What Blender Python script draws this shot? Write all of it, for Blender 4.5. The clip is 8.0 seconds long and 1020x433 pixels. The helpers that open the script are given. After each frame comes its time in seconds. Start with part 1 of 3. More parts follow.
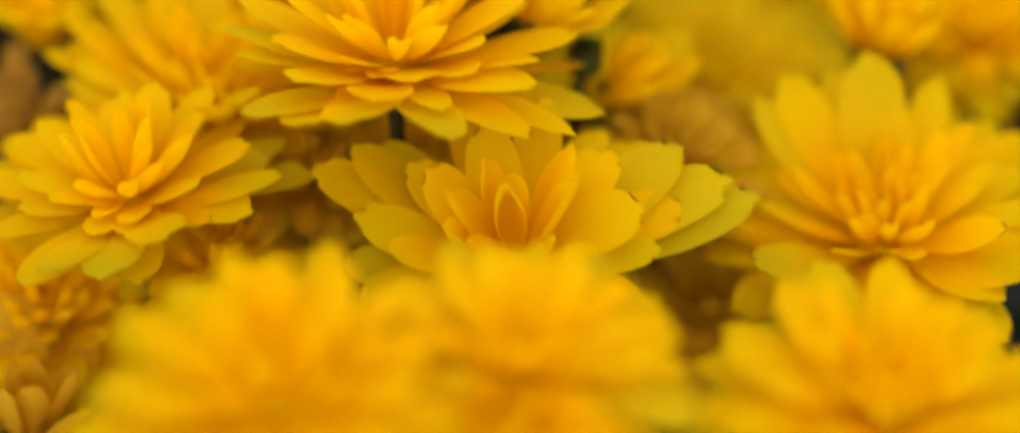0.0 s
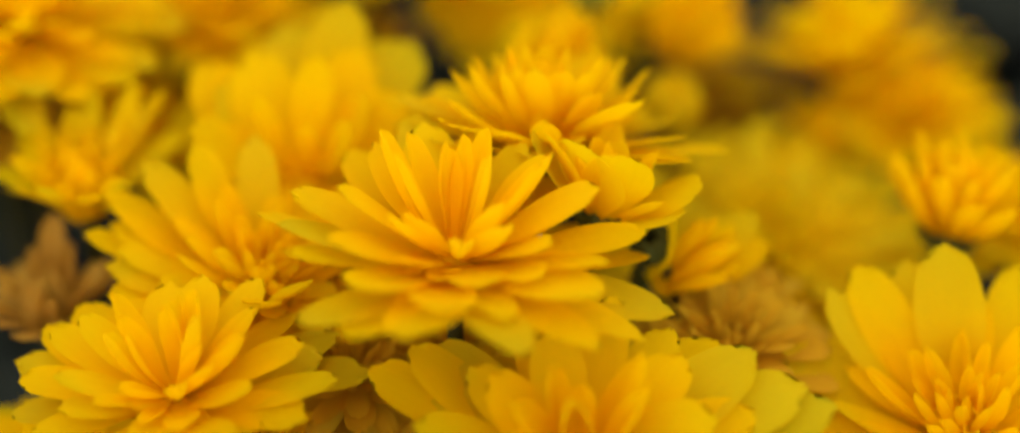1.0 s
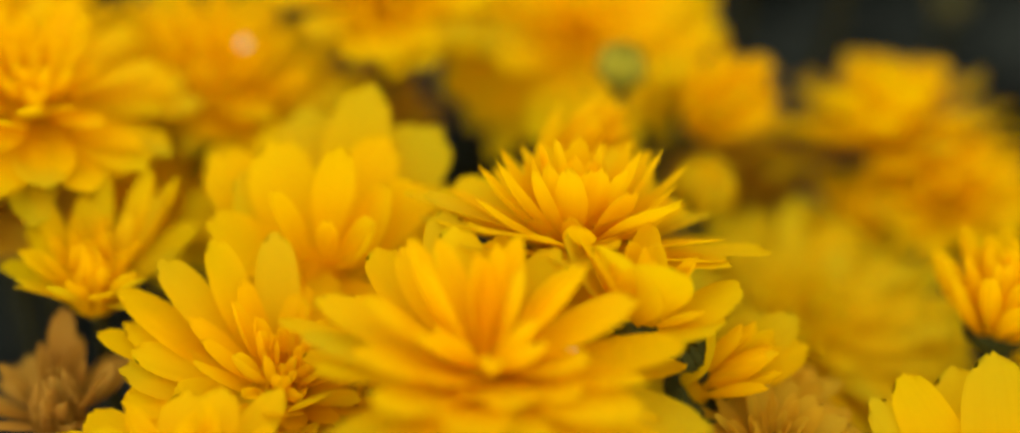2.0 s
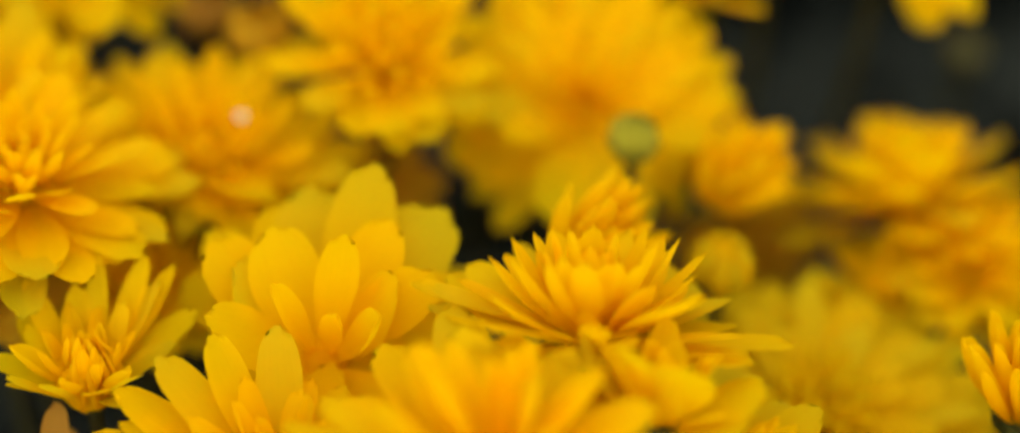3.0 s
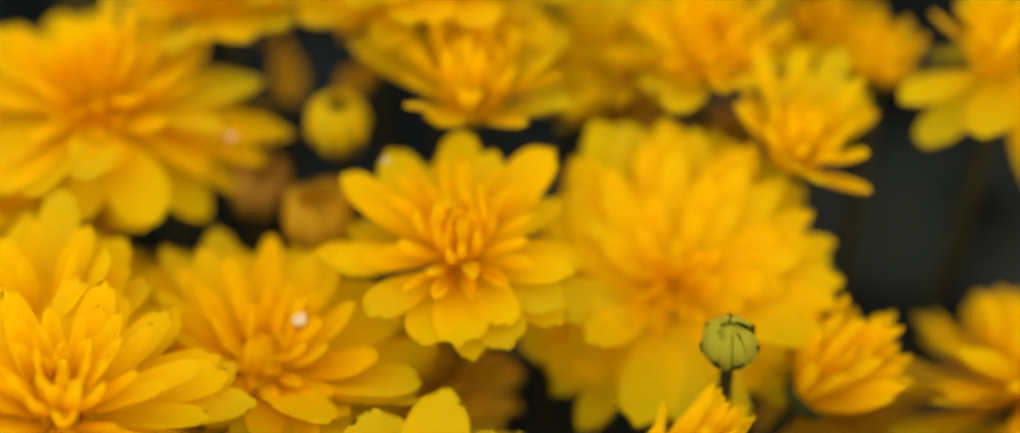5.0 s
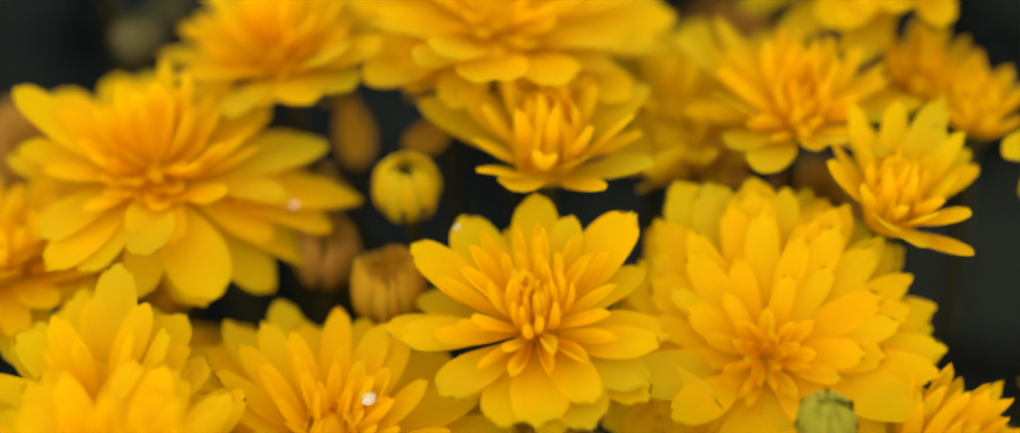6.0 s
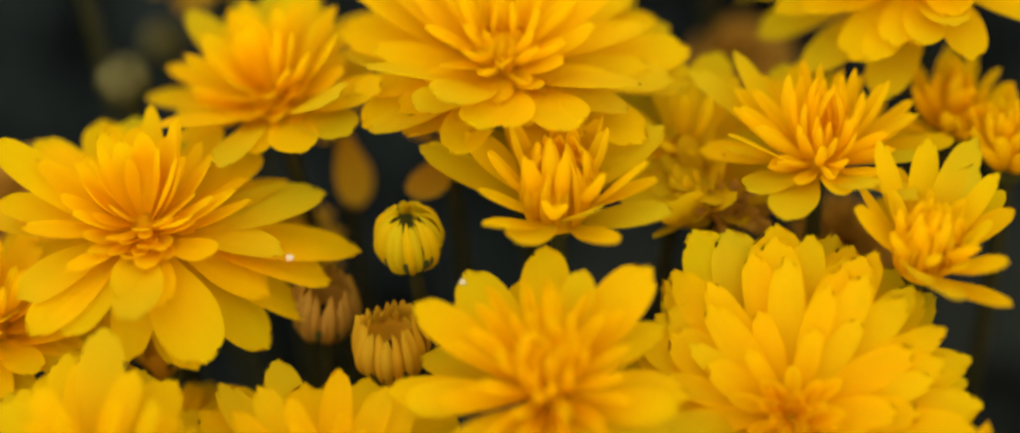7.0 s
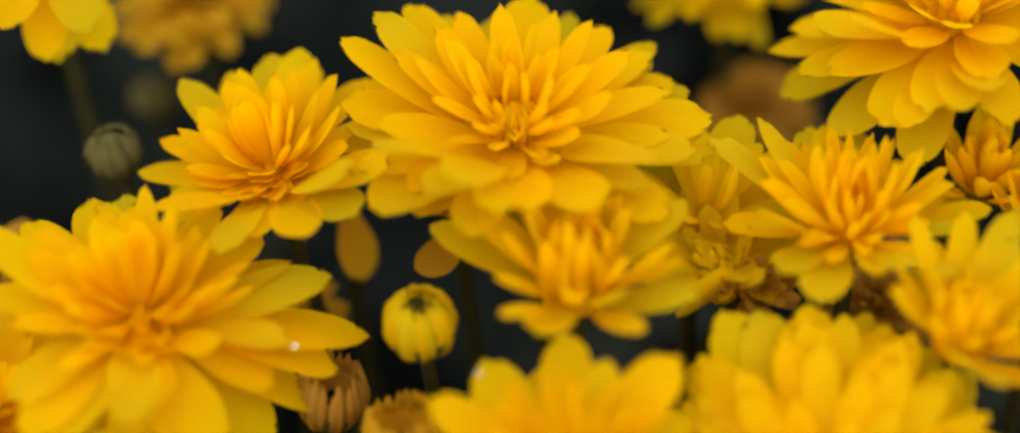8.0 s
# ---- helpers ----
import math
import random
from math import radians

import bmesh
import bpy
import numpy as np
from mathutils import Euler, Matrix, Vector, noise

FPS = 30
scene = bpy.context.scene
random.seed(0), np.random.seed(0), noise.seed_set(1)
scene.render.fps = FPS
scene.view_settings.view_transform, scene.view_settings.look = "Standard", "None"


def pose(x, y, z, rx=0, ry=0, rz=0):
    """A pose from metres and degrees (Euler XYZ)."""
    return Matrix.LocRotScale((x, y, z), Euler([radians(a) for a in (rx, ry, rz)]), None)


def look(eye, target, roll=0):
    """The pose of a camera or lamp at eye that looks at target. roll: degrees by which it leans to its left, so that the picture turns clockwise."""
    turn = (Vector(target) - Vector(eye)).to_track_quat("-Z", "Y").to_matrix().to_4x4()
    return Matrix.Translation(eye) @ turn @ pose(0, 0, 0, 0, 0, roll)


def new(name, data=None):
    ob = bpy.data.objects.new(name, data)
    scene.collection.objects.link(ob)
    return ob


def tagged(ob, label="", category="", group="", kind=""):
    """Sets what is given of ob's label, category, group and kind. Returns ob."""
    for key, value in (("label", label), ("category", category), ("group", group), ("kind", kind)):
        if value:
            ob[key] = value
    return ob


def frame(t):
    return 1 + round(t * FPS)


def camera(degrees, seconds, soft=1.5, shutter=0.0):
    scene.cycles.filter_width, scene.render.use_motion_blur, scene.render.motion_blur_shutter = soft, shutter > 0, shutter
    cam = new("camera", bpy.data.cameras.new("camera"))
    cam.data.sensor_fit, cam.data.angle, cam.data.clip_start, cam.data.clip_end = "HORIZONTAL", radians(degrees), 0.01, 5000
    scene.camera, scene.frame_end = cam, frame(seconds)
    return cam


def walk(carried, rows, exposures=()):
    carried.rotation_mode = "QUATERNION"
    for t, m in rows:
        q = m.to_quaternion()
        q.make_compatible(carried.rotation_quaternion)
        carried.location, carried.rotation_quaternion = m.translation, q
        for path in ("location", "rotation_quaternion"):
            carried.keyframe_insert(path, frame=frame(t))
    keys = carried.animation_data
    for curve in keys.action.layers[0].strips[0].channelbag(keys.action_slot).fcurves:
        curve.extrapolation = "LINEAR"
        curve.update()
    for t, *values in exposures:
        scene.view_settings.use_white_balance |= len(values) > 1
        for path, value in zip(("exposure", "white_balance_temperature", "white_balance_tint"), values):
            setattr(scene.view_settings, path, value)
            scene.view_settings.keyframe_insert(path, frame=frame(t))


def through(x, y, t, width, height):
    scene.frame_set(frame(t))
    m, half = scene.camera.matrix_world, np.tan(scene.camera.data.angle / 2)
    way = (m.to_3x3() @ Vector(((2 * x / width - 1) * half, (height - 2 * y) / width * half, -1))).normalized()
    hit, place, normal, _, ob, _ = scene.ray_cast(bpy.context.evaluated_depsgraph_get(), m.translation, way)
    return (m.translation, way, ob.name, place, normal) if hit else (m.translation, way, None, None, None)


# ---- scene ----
cam = camera(28.0, 8.0, soft=2.5, shutter=0.4)
PATH = [
    (0, (0.02098, -0.33145, 0.53820), (0.01773, -0.10194, 0.34503), -0.52),
    (0.5, (0.01583, -0.31799, 0.54426), (0.01255, -0.08602, 0.35404), -0.28),
    (1, (0.01112, -0.30730, 0.54785), (0.00882, -0.07468, 0.35842), 0.15),
    (1.5, (0.00856, -0.29733, 0.55044), (0.00635, -0.06498, 0.36068), 0.35),
    (2, (0.00583, -0.28744, 0.55307), (0.00434, -0.05642, 0.36169), 0.60),
    (2.2, (0.00515, -0.28391, 0.55352), (0.00405, -0.05265, 0.36243), 0.74),
    (3.5, (0.00112, -0.25971, 0.55898), (0.00192, -0.03177, 0.36394), 0.26),
    (4, (-0.00000, -0.25000, 0.56001), (-0.00000, -0.02260, 0.36434), -0.00),
    (4.5, (-0.00006, -0.23892, 0.56124), (-0.00339, -0.01065, 0.36661), -0.65),
    (5, (-0.00017, -0.22853, 0.56214), (-0.00932, 0.00065, 0.36877), -1.88),
    (5.2, (-0.00136, -0.22520, 0.56170), (-0.01253, 0.00452, 0.36908), -2.47),
    (6.3, (-0.00136, -0.20577, 0.55477), (-0.02284, 0.02542, 0.36481), -4.74),
    (6.5, (-0.00167, -0.20142, 0.55434), (-0.02317, 0.02939, 0.36390), -4.87),
    (7, (-0.00231, -0.19170, 0.55488), (-0.02332, 0.03626, 0.36099), -5.46),
    (7.5, (-0.00364, -0.18155, 0.55570), (-0.02199, 0.04492, 0.35981), -5.54),
    (8, (-0.00775, -0.17098, 0.55697), (-0.02556, 0.05410, 0.35943), -5.97),
]
walk(cam, [(t, look(eye, target, roll)) for t, eye, target, roll in PATH])
cam.data.dof.use_dof = True
cam.data.dof.focus_distance = 0.278
cam.data.dof.aperture_fstop = 3.6

# ---- light: a bright overcast sky ----
world = bpy.data.worlds.new("sky")
scene.world = world
world.use_nodes = True
wn = world.node_tree.nodes
sky = wn.new("ShaderNodeTexSky")
sky.sky_type = "NISHITA"
sky.sun_disc = False
sky.sun_elevation = radians(65)
sky.sun_rotation = radians(191)
cloud = wn.new("ShaderNodeHueSaturation")  # thin cloud takes most of the blue out of the sky
cloud.inputs["Saturation"].default_value = 0.1
world.node_tree.links.new(sky.outputs[0], cloud.inputs["Color"])
world.node_tree.links.new(cloud.outputs[0], wn["Background"].inputs[0])
wn["Background"].inputs[1].default_value = 0.095
sun = new("sun", bpy.data.lights.new("sun", "SUN"))
sun.data.energy = 1.45
sun.data.angle = radians(150)
sun.data.color = (1.0, 0.785, 0.66)
sun.matrix_world = look((-0.08, -0.42, 0.9), (0, 0, 0))
scene.view_settings.exposure = 1.28


# ---- materials ----
class Nodes:
    """A short hand for a node material."""

    def __init__(self, name, roughness=0.6):
        self.mat = bpy.data.materials.new(name)
        self.mat.use_nodes = True
        self.tree = self.mat.node_tree
        self.bsdf = self.tree.nodes["Principled BSDF"]
        self.bsdf.inputs["Roughness"].default_value = roughness

    def add(self, kind, **sockets):
        node = self.tree.nodes.new(kind)
        for key, value in sockets.items():
            self.put(node.inputs[key.replace("_", " ")], value)
        return node

    def put(self, socket, value):
        if isinstance(value, bpy.types.NodeSocket):
            self.tree.links.new(value, socket)
        else:
            socket.default_value = value

    def math(self, op, a, b=0.5):
        node = self.tree.nodes.new("ShaderNodeMath")
        node.operation = op
        self.put(node.inputs[0], a)
        self.put(node.inputs[1], b)
        return node.outputs[0]

    def mix(self, factor, a, b, blend="MIX"):
        node = self.tree.nodes.new("ShaderNodeMix")
        node.data_type, node.blend_type = "RGBA", blend
        self.put(node.inputs[0], factor)
        self.put(node.inputs[6], a)
        self.put(node.inputs[7], b)
        return node.outputs[2]

    def ramp(self, value, stops):
        node = self.tree.nodes.new("ShaderNodeValToRGB")
        self.put(node.inputs[0], value)
        ramp = node.color_ramp
        while len(ramp.elements) < len(stops):
            ramp.elements.new(0.5)
        for element, (place, colour) in zip(ramp.elements, stops):
            element.position, element.color = place, (*colour, 1)
        return node.outputs[0]

    def noise(self, vector, scale, detail=4.0):
        node = self.add("ShaderNodeTexNoise", Vector=vector, Scale=scale, Detail=detail)
        return node.outputs[0]

    def bump(self, height, strength, distance):
        node = self.add("ShaderNodeBump", Height=height, Strength=strength, Distance=distance)
        self.put(self.bsdf.inputs["Normal"], node.outputs[0])
        return node.outputs[0]


def petal_material(name, base, middle, tip, through, clear=0.58):
    """A petal: orange at its foot, yellower towards the tip, veined along its length, and letting light through."""
    m = Nodes(name, 0.62)
    uv = m.add("ShaderNodeUVMap").outputs[0]
    split = m.add("ShaderNodeSeparateXYZ", Vector=uv)
    place = m.add("ShaderNodeTexCoord").outputs["Object"]
    chance = m.add("ShaderNodeObjectInfo").outputs["Random"]
    along = m.math("ADD", split.outputs[1], m.math("MULTIPLY", m.math("SUBTRACT", chance, 0.5), 0.5))
    colour = m.ramp(along, [(0.0, base), (0.5, middle), (1.0, tip)])
    pale = m.math("MULTIPLY", m.math("POWER", chance, 4.0), 0.7)
    colour = m.mix(m.math("MULTIPLY", pale, split.outputs[1]), colour, (tip[0] * 0.88, tip[1] * 1.05, tip[2] + 0.004, 1))
    blotch = m.noise(place, 2.6, 3.0)
    colour = m.mix(m.math("MULTIPLY", blotch, 0.22), colour, (*[c * 0.72 for c in base], 1))
    stretch = m.add("ShaderNodeMapping", Vector=uv, Scale=(15.0, 1.1, 1.0)).outputs[0]
    veins = m.noise(stretch, 1.6, 2.0)
    colour = m.mix(m.ramp(veins, [(0.38, (0.11,) * 3), (0.6, (0, 0, 0))]), colour, (*[c * 0.62 for c in base], 1))
    m.put(m.bsdf.inputs["Base Color"], colour)
    m.bsdf.inputs["Specular IOR Level"].default_value = 0.03
    normal = m.bump(veins, 0.1, 0.0004)
    glow = m.add("ShaderNodeBsdfTranslucent", Color=m.mix(0.75, colour, (*through, 1)), Normal=normal)
    both = m.add("ShaderNodeMixShader", Fac=clear)
    m.tree.links.new(m.bsdf.outputs[0], both.inputs[1])
    m.tree.links.new(glow.outputs[0], both.inputs[2])
    m.tree.links.new(both.outputs[0], m.tree.nodes["Material Output"].inputs[0])
    return m.mat


GOLD = petal_material("golden_petal", (0.87, 0.505, 0.0), (0.845, 0.535, 0.0), (0.76, 0.56, 0.0), (0.95, 0.69, 0.0))
AMBER = petal_material("amber_petal", (0.87, 0.492, 0.0), (0.855, 0.518, 0.0), (0.80, 0.545, 0.0), (0.955, 0.675, 0.0))
LEMON = petal_material("lemon_petal", (0.77, 0.465, 0.0), (0.73, 0.515, 0.002), (0.62, 0.515, 0.006), (0.84, 0.61, 0.0))
FADED = petal_material("faded_petal", (0.38, 0.19, 0.022), (0.43, 0.235, 0.028), (0.47, 0.275, 0.034), (0.50, 0.26, 0.026), 0.45)
DULL = petal_material("dull_petal", (0.55, 0.27, 0.008), (0.60, 0.35, 0.012), (0.60, 0.39, 0.016), (0.66, 0.39, 0.014), 0.48)


def leaf_material(name, low, high, roughness=0.55):
    m = Nodes(name, roughness)
    place = m.add("ShaderNodeTexCoord").outputs["Object"]
    island = m.add("ShaderNodeNewGeometry").outputs["Random Per Island"]
    tone = m.math("ADD", m.math("MULTIPLY", m.noise(place, 180.0), 0.6), m.math("MULTIPLY", island, 0.4))
    m.put(m.bsdf.inputs["Base Color"], m.ramp(tone, [(0.2, low), (0.8, high)]))
    m.bump(m.noise(place, 900.0), 0.3, 0.0005)
    m.bsdf.inputs["Specular IOR Level"].default_value = 0.03
    return m.mat


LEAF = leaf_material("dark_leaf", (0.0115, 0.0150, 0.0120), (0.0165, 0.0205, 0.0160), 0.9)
# darker copy of the leaf: shade behind the bed put into its colour
LEAF_SHADED = leaf_material("leaf_painted_shade", (0.0066, 0.0100, 0.0092), (0.0098, 0.0140, 0.0125), 0.9)
STEM = leaf_material("stem_green", (0.016, 0.018, 0.006), (0.042, 0.04, 0.012))
CALYX = leaf_material("calyx_green", (0.025, 0.03, 0.007), (0.065, 0.07, 0.014))
SEPAL_GREEN = leaf_material("sepal_green", (0.17, 0.17, 0.010), (0.32, 0.30, 0.02))
GREYBUD = leaf_material("grey_bud", (0.035, 0.038, 0.012), (0.12, 0.108, 0.035))


def soil_material():
    m = Nodes("soil", 0.95)
    place = m.add("ShaderNodeTexCoord").outputs["Object"]
    tone = m.math("ADD", m.math("MULTIPLY", m.noise(place, 6.0), 0.5), m.math("MULTIPLY", m.noise(place, 140.0), 0.5))
    m.put(m.bsdf.inputs["Base Color"], m.ramp(tone, [(0.3, (0.008, 0.007, 0.005)), (0.7, (0.026, 0.021, 0.015))]))
    m.bump(m.noise(place, 160.0), 0.8, 0.01)
    return m.mat


def drop_material():
    m = Nodes("water", 0.05)
    m.bsdf.inputs["Base Color"].default_value = (0.9, 1.0, 0.85, 1)
    m.bsdf.inputs["Transmission Weight"].default_value = 0.75
    m.bsdf.inputs["IOR"].default_value = 1.33
    return m.mat


SOIL = soil_material()
WATER = drop_material()


# ---- ground ----
def mesh_of(name, verts, faces, material, uvs=None):
    me = bpy.data.meshes.new(name)
    me.from_pydata(verts, [], faces)
    me.materials.append(material)
    me.shade_smooth()
    if uvs:
        layer = me.uv_layers.new(name="UVMap")
        for loop in me.loops:
            layer.data[loop.index].uv = uvs[loop.vertex_index]
    return me


def part(name, data, parent, m=None, label=""):
    """Links a mesh as one part under a thing or a part."""
    ob = new(name, data)
    ob.parent = parent
    if m is not None:
        ob.matrix_basis = m
    return tagged(ob, label)


def build_ground():
    steps = [-2000, -300, -40, -8, -3, -1.2] + [i * 0.06 for i in range(-13, 14)] + [1.2, 3, 8, 40, 300, 2000]
    n = len(steps)
    verts = []
    for y in steps:
        for x in steps:
            near = max(0.0, 1 - max(abs(x), abs(y)) / 3.0)
            verts.append((x, y, near * 0.03 * noise.noise((x * 9, y * 9, 0.3))))
    faces = [(j * n + i, j * n + i + 1, j * n + n + i + 1, j * n + n + i) for j in range(n - 1) for i in range(n - 1)]
    tagged(new("ground", mesh_of("ground", verts, faces, SOIL)), "dark brown garden soil under the flower bed", "ground", kind="structure")


build_ground()


# ---- petals ----
def petal_mesh(name, material, bend, width, cup, twist=0.0, ruffle=0.0, point=0.0, rise=0.0, seed=0):
    """A petal of length 1 that grows along +y and faces +z. bend: degrees by which it turns up (or down) to its tip."""
    rnd = random.Random(seed)
    rows, cols = 11, 9 if width > 0.24 else 7
    verts, uvs, y, z, last = [], [], 0.0, 0.0, 0.0
    phase, lean = rnd.uniform(0, 6), rnd.uniform(-0.05, 0.05)
    teeth = [rnd.uniform(-0.022, 0.015) - 0.04 * abs(2 * i / (cols - 1) - 1) ** 3 for i in range(cols)]
    teeth[cols // 2 + rnd.choice((-1, 0, 1))] -= rnd.uniform(0.008, 0.025)
    grooves = rnd.uniform(0.006, 0.016)
    for j in range(rows):
        v = 1 - (1 - j / (rows - 1)) ** 1.45
        angle = radians(rise * (1 - v) ** 2 + bend * v ** 1.6)
        y, z = y + math.cos(angle) * (v - last), z + math.sin(angle) * (v - last)
        last = v
        if v < 0.62:
            s = v / 0.62
            w = 0.34 + 0.66 * s * s * (3 - 2 * s)
        else:
            s = (v - 0.62) / 0.38
            w = (1 - s ** 2.2) ** 0.5 * (1 - 0.4 * point * s) + (0.22 - 0.2 * point) * s ** 3
        w *= width / 2
        for i in range(cols):
            u = 2 * i / (cols - 1) - 1
            turn = radians(twist) * v
            side = w * u
            lift = cup * w * (u * u - 0.35) + ruffle * width * math.sin(5.5 * v + phase + 1.4 * u) * v * abs(u)
            lift -= grooves * width * math.cos(3 * math.pi * u) * math.sin(math.pi * min(1.0, 0.15 + 0.7 * v))
            x, h = side * math.cos(turn) - lift * math.sin(turn), side * math.sin(turn) + lift * math.cos(turn)
            tip = teeth[i] * (1.0, 0.7, 0.4, 0.15)[rows - 1 - j] if j > rows - 5 else 0.0
            verts.append((x + lean * v * v, y - h * math.sin(angle) + tip * math.cos(angle), z + h * math.cos(angle) + tip * math.sin(angle)))
            uvs.append((i / (cols - 1), v))
    faces = [(j * cols + i, j * cols + i + 1, j * cols + cols + i + 1, j * cols + cols + i) for j in range(rows - 1) for i in range(cols - 1)]
    return mesh_of(name, verts, faces, material, uvs)


def petal_set(material, heart):
    """The petals of one colour, by their place in the flower; heart: the material of those within."""
    rnd = random.Random(7)
    made = {"rim": [], "outer": [], "middle": [], "inner": [], "strap": [], "incurved": []}
    for k in range(6):
        made["rim"].append(petal_mesh("petal", material, rnd.uniform(-9, 9), 0.30 + rnd.uniform(-0.05, 0.06), rnd.uniform(0.0, 0.18), rnd.uniform(-8, 8), rnd.uniform(0.02, 0.06), rnd.uniform(0.0, 0.35), rnd.uniform(-4, 4), 80 + k))
    for k in range(8):
        made["outer"].append(petal_mesh("petal", material, rnd.uniform(-16, 8), 0.31 + rnd.uniform(-0.05, 0.06), rnd.uniform(0.0, 0.2), rnd.uniform(-9, 9), rnd.uniform(0.03, 0.07), rnd.uniform(0.0, 0.45), rnd.uniform(0, 12), k))
    for k in range(8):
        made["middle"].append(petal_mesh("petal", heart, rnd.uniform(-4, 22), 0.28 + rnd.uniform(-0.04, 0.05), rnd.uniform(0.05, 0.25), rnd.uniform(-12, 12), rnd.uniform(0.02, 0.06), rnd.uniform(0.1, 0.5), rnd.uniform(-6, 8), 20 + k))
    for k in range(6):
        made["inner"].append(petal_mesh("petal", heart, rnd.uniform(4, 30), 0.20 + rnd.uniform(-0.03, 0.03), rnd.uniform(0.8, 1.5), rnd.uniform(-14, 14), 0.02, rnd.uniform(0.2, 0.6), -8, 40 + k))
    for k in range(6):
        made["strap"].append(petal_mesh("petal", heart, rnd.uniform(0, 24), 0.25 + rnd.uniform(-0.05, 0.05), rnd.uniform(0.15, 0.5), rnd.uniform(-10, 10), 0.03, rnd.uniform(0.3, 0.8), -6, 60 + k))
    for k in range(6):
        made["incurved"].append(petal_mesh("petal", heart, rnd.uniform(30, 62), 0.21 + rnd.uniform(-0.03, 0.03), rnd.uniform(0.6, 1.1), rnd.uniform(-10, 10), 0.02, rnd.uniform(0.2, 0.6), -10, 100 + k))
    return made


PETALS = {"gold": petal_set(GOLD, AMBER), "lemon": petal_set(LEMON, LEMON), "faded": petal_set(FADED, FADED), "dull": petal_set(DULL, DULL)}


def between(table, s):
    """A value from rows of (place, value), on straight lines."""
    for (a, p), (b, q) in zip(table, table[1:]):
        if s <= b:
            return p + (q - p) * max(0.0, s - a) / (b - a)
    return table[-1][1]


# For each kind of flower: the number of petals and, from the rim (0) to the heart (1), length, elevation and width.
KINDS = {
    "open": (90, [(0, 0.95), (0.12, 1.0), (0.4, 0.96), (0.68, 0.72), (1, 0.4)], [(0, -26), (0.12, -10), (0.26, 2), (0.48, 16), (0.68, 38), (1, 78)], [(0, 1.05), (0.5, 1.0), (0.7, 0.85), (1, 0.7)]),
    "brush": (84, [(0, 0.95), (0.3, 0.92), (0.45, 0.8), (1, 0.6)], [(0, -10), (0.2, 4), (0.38, 18), (0.5, 34), (1, 76)], [(0, 1.1), (0.36, 1.0), (0.45, 1.0), (1, 0.9)]),
    "plume": (58, [(0, 0.95), (0.3, 0.95), (0.5, 0.86), (1, 0.6)], [(0, -8), (0.2, 4), (0.4, 16), (0.6, 36), (1, 74)], [(0, 1.15), (0.5, 1.15), (1, 1.0)]),
    "pom": (190, [(0, 0.95), (0.55, 1.0), (0.75, 0.84), (0.86, 0.45), (1, 0.26)], [(0, -28), (0.15, -10), (0.6, 7), (0.8, 15), (0.9, 40), (1, 72)], [(0, 0.95), (0.6, 0.86), (1, 0.72)]),
    "bowl": (27, [(0, 1.0), (0.5, 1.0), (1, 0.75)], [(0, 0), (0.4, 20), (0.7, 42), (1, 76)], [(0, 1.6), (0.5, 1.45), (1, 0.9)]),
    "crown": (78, [(0, 1.0), (0.3, 0.95), (0.42, 0.84), (1, 0.66)], [(0, -22), (0.22, 4), (0.34, 24), (0.6, 48), (1, 82)], [(0, 1.1), (0.3, 1.0), (0.4, 0.62), (1, 0.52)]),
    "loose": (46, [(0, 1.0), (0.35, 0.95), (0.5, 0.72), (1, 0.5)], [(0, -22), (0.3, 6), (0.5, 40), (1, 80)], [(0, 1.1), (0.4, 0.95), (0.5, 0.9), (1, 0.8)]),
    "spent": (9, [(0, 0.55), (1, 0.4)], [(0, 10), (1, 60)], [(0, 1.0), (1, 0.8)]),
    "half": (40, [(0, 1.0), (0.35, 0.95), (0.5, 0.8), (1, 0.66)], [(0, 14), (0.12, 26), (0.35, 40), (0.5, 52), (1, 72)], [(0, 1.2), (0.35, 1.05), (0.5, 0.85), (1, 0.8)]),
    "cup": (28, [(0, 1.0), (1, 0.9)], [(0, 44), (0.5, 64), (1, 84)], [(0, 1.35), (1, 0.9)]),
    "tulip": (9, [(0, 0.9), (1, 0.75)], [(0, 52), (1, 80)], [(0, 1.7), (1, 1.5)]),
    "cone": (38, [(0, 0.95), (0.3, 1.0), (1, 0.95)], [(0, 50), (0.4, 66), (1, 88)], [(0, 0.9), (0.3, 0.72), (1, 0.65)]),
}


def tube(name, points, radii, material, sides=8):
    verts, faces = [], []
    for k, (p, r) in enumerate(zip(points, radii)):
        ahead = (points[min(k + 1, len(points) - 1)] - points[max(k - 1, 0)]).normalized()
        a = ahead.orthogonal().normalized()
        b = ahead.cross(a)
        verts += [p + r * (math.cos(2 * math.pi * i / sides) * a + math.sin(2 * math.pi * i / sides) * b) for i in range(sides)]
    for k in range(len(points) - 1):
        faces += [(k * sides + i, k * sides + (i + 1) % sides, (k + 1) * sides + (i + 1) % sides, (k + 1) * sides + i) for i in range(sides)]
    return mesh_of(name, verts, faces, material)


